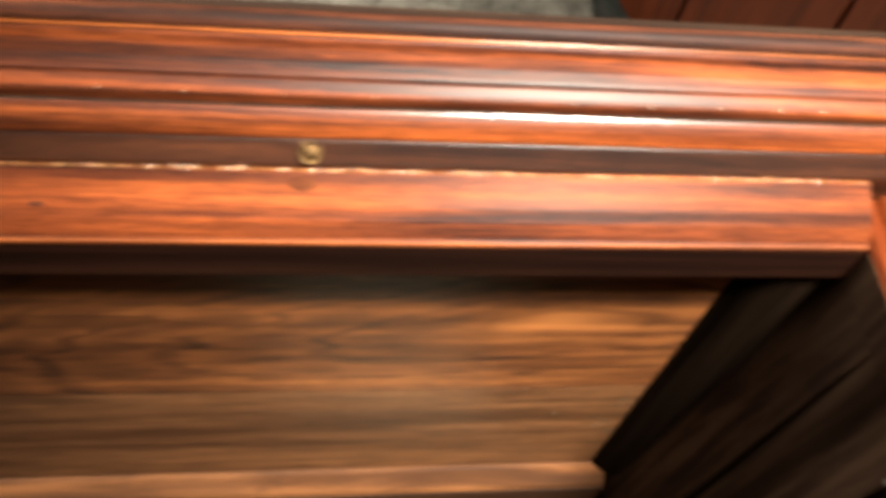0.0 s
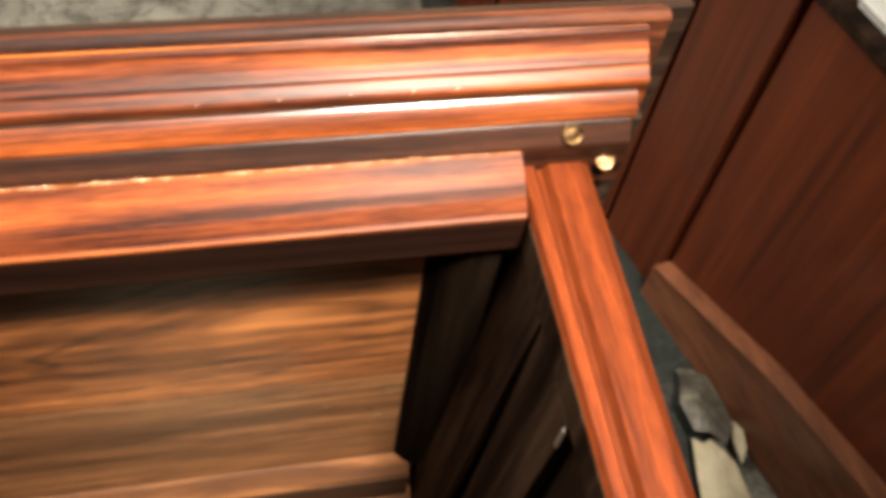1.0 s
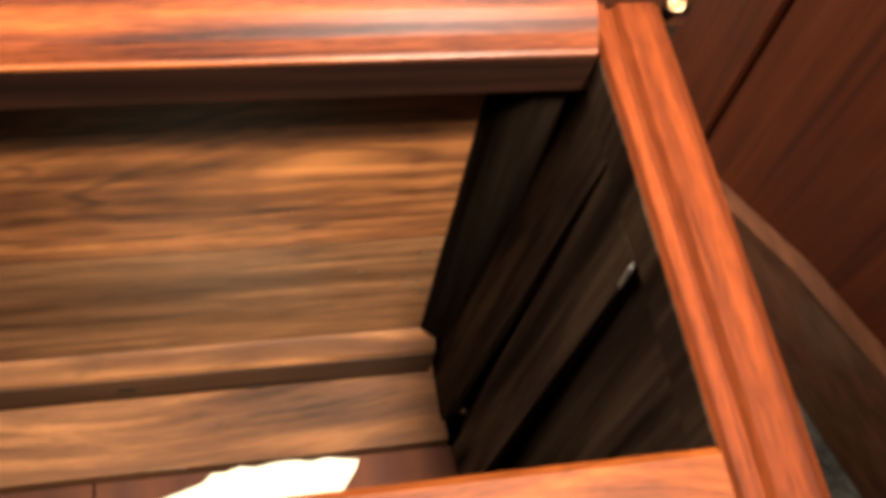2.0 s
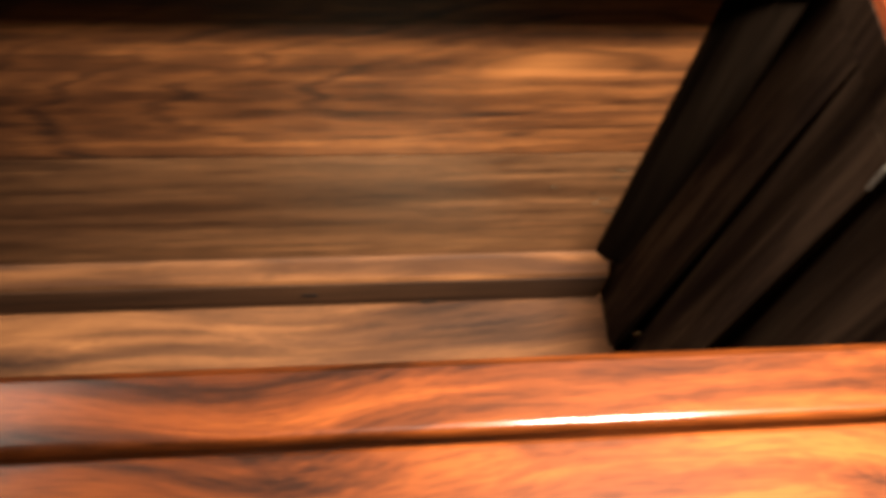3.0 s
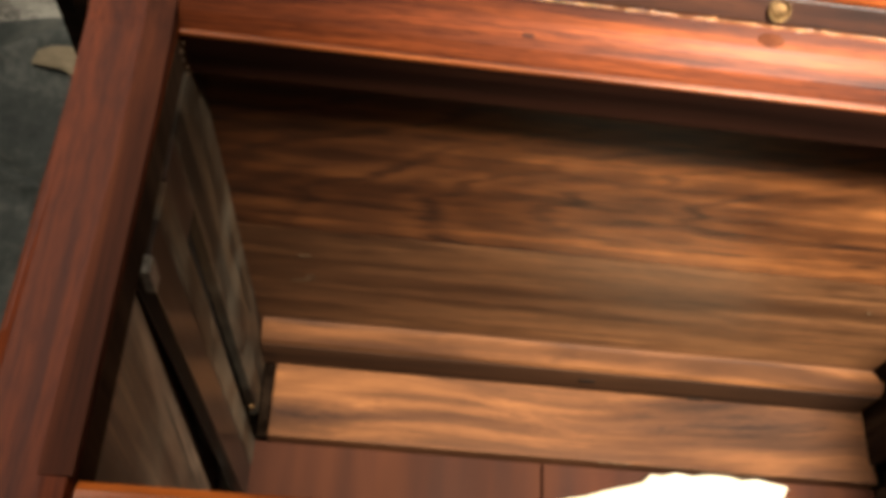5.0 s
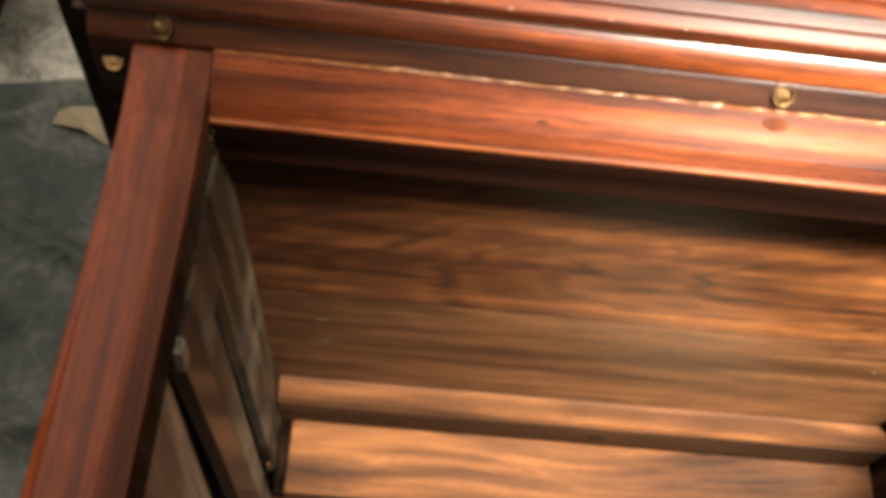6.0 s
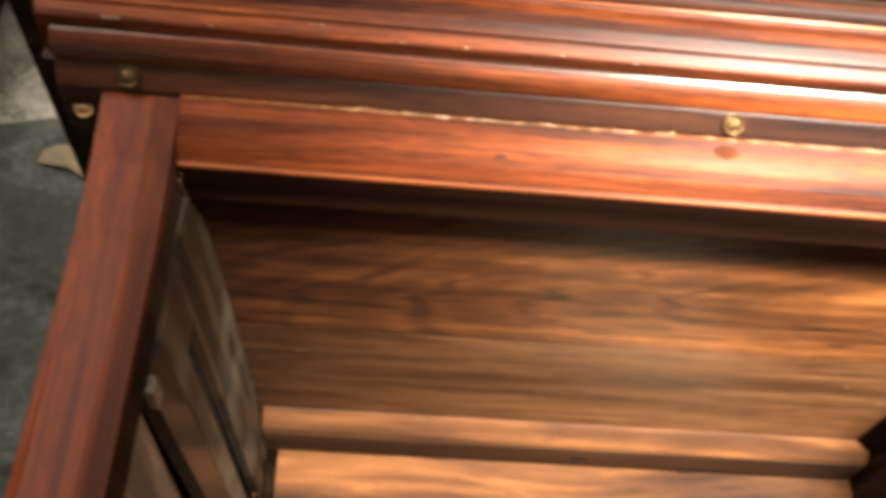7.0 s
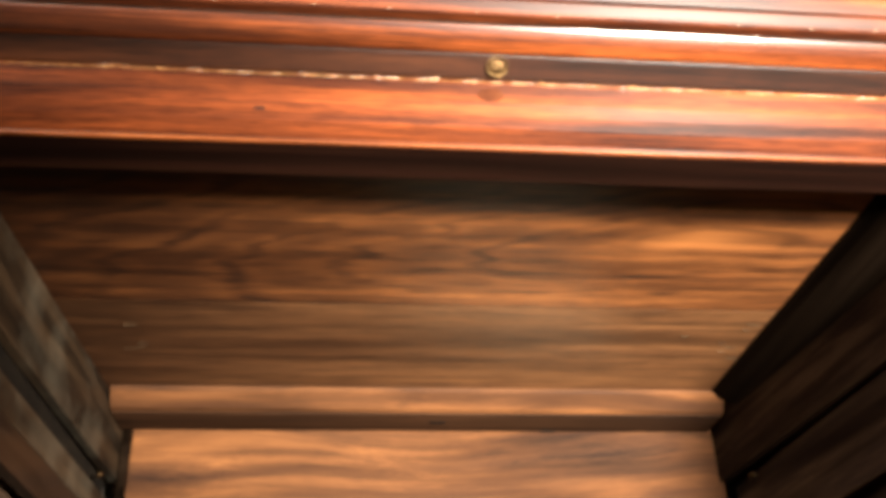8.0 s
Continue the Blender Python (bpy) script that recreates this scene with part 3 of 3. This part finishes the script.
for x, z, size in ((0.2385, 0.237, 0.007), (0.236, 0.228, 0.004), (0.2345, 0.196, 0.006), (0.229, 0.189, 0.004), (0.243, 0.176, 0.006), (0.224, 0.205, 0.003), (0.19, 0.215, 0.003), (-0.241, 0.222, 0.006), (-0.2435, 0.182, 0.010), (-0.236, 0.190, 0.004)):
    b = box(-size * 0.8, size * 0.8, -0.0003, 0.0003, -0.0004, 0.0004, 0.0001)
    bmesh.ops.transform(b, matrix=pose(x, 0.0200, z, 0, rng.uniform(-14, 14), 0), verts=b.verts[:])
    bit("scratch", b, scratch_mat)

for z, size in ((0.4535, 0.0012), (0.4590, 0.0008), (0.4655, 0.0015), (0.4720, 0.0009), (0.4475, 0.0011)):
    b = box(-size * 0.5, size * 0.5, -0.0005, 0.0004, -size, size, 0.0002)
    bmesh.ops.transform(b, matrix=pose(-0.2970 + rng.uniform(-0.0006, 0.0014), -0.0004, z), verts=b.verts[:])
    bit("varnish_bead", b, filler)

# ---- torn paper in the cabinet ----
rim = [(-0.038, -0.104), (-0.009, -0.094), (0.010, -0.090), (0.024, -0.085), (0.049, -0.078), (0.060, -0.0745), (0.067, -0.067), (0.078, -0.0675), (0.09, -0.064), (0.104, -0.066), (0.120, -0.0635), (0.138, -0.0635), (0.150, -0.066), (0.162, -0.064), (0.176, -0.0665), (0.190, -0.069), (0.186, -0.077), (0.175, -0.092), (0.166, -0.107), (0.160, -0.15), (0.02, -0.165), (-0.03, -0.15)]
def sheet(name, outline, z, mat, label, category, lift=0.004, seed=1):
    """A thin sheet with a slightly curled surface."""
    bm = bmesh.new()
    cx, cy = sum(p[0] for p in outline) / len(outline), sum(p[1] for p in outline) / len(outline)
    rings = []
    for k in range(6):
        f = 1 - k / 6
        rings.append([bm.verts.new((cx + (x - cx) * f, cy + (y - cy) * f, z + lift * (0.5 + 0.5 * noise.noise(((cx + (x - cx) * f) * 22, (cy + (y - cy) * f) * 22, seed))))) for x, y in outline])
    mid = bm.verts.new((cx, cy, z + lift * 0.5))
    n = len(outline)
    for a, b in zip(rings, rings[1:]):
        for i in range(n):
            bm.faces.new((a[i], a[(i + 1) % n], b[(i + 1) % n], b[i]))
    for i in range(n):
        bm.faces.new((rings[-1][i], rings[-1][(i + 1) % n], mid))
    bmesh.ops.recalc_face_normals(bm, faces=bm.faces[:])
    bmesh.ops.solidify(bm, geom=bm.faces[:], thickness=0.0006)
    return tagged(part(name, bm, mat), label, category)


sheet("torn_paper", rim, BASE + 0.0045, paper_mat, "torn sheet of cream paper lying in the cabinet", "paper")

# ---- the cabinet standing beside it ----
P0, D = Vector((0.62, 0.05, 0)), Vector((-0.2830, 0.9591, 0))
ANG = math.degrees(math.atan2(D.y, D.x))
side_cab = thing("panelled_cabinet", (0.62, 0.05, 0), "dark mahogany cabinet with a raised panel side", "cabinet")
TURNED = pose(0.62, 0.05, 0, 0, 0, ANG)


def leaf(name, bm, mat, label=""):
    """Built in the cabinet's own frame: x along its face, minus y into the cabinet, z up."""
    bmesh.ops.transform(bm, matrix=TURNED, verts=bm.verts[:])
    return under(part(name, bm, mat, None, label), side_cab)


leaf("carcass", box(-0.40, 0.672, -0.45, -0.019, 0.0, 0.445, 0.003), cab_z, "dark mahogany carcass")
leaf("stile", box(0.171, 0.262, -0.0188, 0, 0.0, 0.446, 0.002), cab_z)
leaf("stile", box(0.270, 0.36, -0.0188, -0.003, 0.0, 0.446, 0.002), cab_z)
leaf("stile", box(0.366, 0.56, -0.0188, -0.004, 0.0, 0.446, 0.002), cab_z)
leaf("stile", box(0.565, 0.672, -0.0188, -0.002, 0.0, 0.446, 0.002), cab_z)
leaf("bottom_rail", prism([(0.1705, 0.0), (0.1705, 0.058), (0.0, 0.108), (-0.129, 0.128), (-0.40, 0.15), (-0.40, 0.0)], "y", -0.0188, 0.012, 0.003), cab_y)
leaf("raised_panel", box(-0.39, 0.166, -0.0186, -0.006, 0.06, 0.434, 0.003), cab_z, "smooth dark red raised panel")
leaf("rail_bead", prism([(0.165, 0.0595), (0.165, 0.0640), (0.0, 0.1140), (-0.129, 0.1340), (-0.40, 0.156), (-0.40, 0.1515), (-0.129, 0.1293), (0.0, 0.1093)], "y", -0.008, 0.0140, 0.001), cab_y, "pale worn bead above the bottom rail")
leaf("top_rail", box(-0.40, 0.1705, -0.0188, 0.0, 0.4345, 0.446, 0.002), dark_x)

bm = box(-0.30, 0.135, -0.30, -0.014, 0.4462, 0.4535, 0.0006)
bmesh.ops.transform(bm, matrix=TURNED, verts=bm.verts[:])
stack = part("paper_stack", bm, white_mat)
tagged(stack, "stack of white paper lying on the dark cabinet", "paper")
bm = box(-0.29, 0.142, -0.29, -0.010, 0.4538, 0.4570, 0.0006)
bmesh.ops.transform(bm, matrix=TURNED, verts=bm.verts[:])
tagged(part("paper_pad", bm, white_mat), "white pad lying on a stack of paper", "paper")

# ---- tarpaulin and scraps on the floor ----
bm = bmesh.new()
bmesh.ops.create_grid(bm, x_segments=160, y_segments=160, size=0.5)
for v in bm.verts:
    x, y = v.co.x, v.co.y
    v.co = Vector((-0.98 + x * 1.2, -0.25 + y * 1.235 + 0.02 * noise.noise((x * 9, 0, 3)), 0.018 + 0.012 * noise.noise((x * 8, y * 8, 1)) + 0.020 * (1 - abs(noise.noise((x * 7 + 2 * y, y * 11, 2)))) ** 8 + 0.008 * abs(noise.noise((x * 24, y * 24, 5)))))
tagged(smooth(part("tarpaulin", bm, tarp_mat)), "crumpled dusty green tarpaulin spread on the floor", "tarpaulin")

wood_scrap = [(-0.552, 0.312), (-0.548, 0.345), (-0.535, 0.368), (-0.49, 0.36), (-0.478, 0.31), (-0.492, 0.292), (-0.52, 0.308)]
sheet("cardboard_scrap", wood_scrap, 0.024, card_mat, "small torn scrap of brown cardboard on the tarpaulin", "cardboard", 0.006)
sheet("paper_scrap", [(-0.345, 0.655), (-0.335, 0.675), (-0.31, 0.672), (-0.305, 0.655), (-0.325, 0.648)], 0.001, paper_mat, "small scrap of yellowed paper on the concrete", "paper", 0.008)
sheet("paper_scrap", [(0.540, -0.075), (0.548, -0.01), (0.556, 0.028), (0.565, 0.020), (0.574, 0.024), (0.583, 0.008), (0.592, -0.004), (0.596, -0.04), (0.588, -0.08)], 0.010, paper_mat, "crumpled scrap of cream paper beside the cabinet", "paper", 0.03, 3)
sheet("paper_scrap", [(0.598, 0.020), (0.606, 0.042), (0.612, 0.030), (0.609, 0.010), (0.600, -0.004)], 0.012, paper_mat, "curled sliver of cream paper against the cabinet", "paper", 0.016, 9)
sheet("plastic_scrap", [(0.556, 0.030), (0.550, 0.062), (0.560, 0.085), (0.566, 0.106), (0.580, 0.100), (0.592, 0.090), (0.603, 0.055), (0.598, 0.030), (0.585, 0.014), (0.570, 0.026)], 0.004, rag_mat, "crumpled grey plastic scrap on the floor", "scrap", 0.05, 5)

# strip of the same dark sheet behind; front part stands for shade between cabinets
bm = bmesh.new()
bmesh.ops.create_grid(bm, x_segments=24, y_segments=110, size=0.5)
for v in bm.verts:
    x, y = v.co.x, 0.55 + v.co.y * 1.7
    wide = 0.10 + 0.10 * min(1.0, max(0.0, (0.45 - y) / 0.25))
    v.co = Vector((0.39 + (x + 0.5) * wide + 0.015 * noise.noise((y * 9, 0, 7)), y, 0.007 + 0.004 * noise.noise((x * 5, y * 12, 4)) + 0.006 * abs(noise.noise((x * 14, y * 30, 8)))))
tagged(smooth(part("dark_sheet", bm, tarp_mat)), "narrow strip of dusty green sheet, front part standing for shade", "sheet")

# low wooden box beyond the tarpaulin
low = thing("wooden_crate", (-0.87, 0.60, 0), "low red-brown wooden crate standing on the concrete", "crate")
for nm, b in (("front_board", (-1.07, -0.675, 0.40, 0.42)), ("back_board", (-1.07, -0.675, 0.78, 0.80)), ("end_board", (-0.674, -0.655, 0.40, 0.80)), ("end_board", (-1.09, -1.071, 0.40, 0.80))):
    under(part(nm, box(*b, 0.0, 0.16, 0.002), base_y), low)
under(part("lid", box(-1.095, -0.65, 0.395, 0.805, 0.1605, 0.178, 0.003), base_y), low)
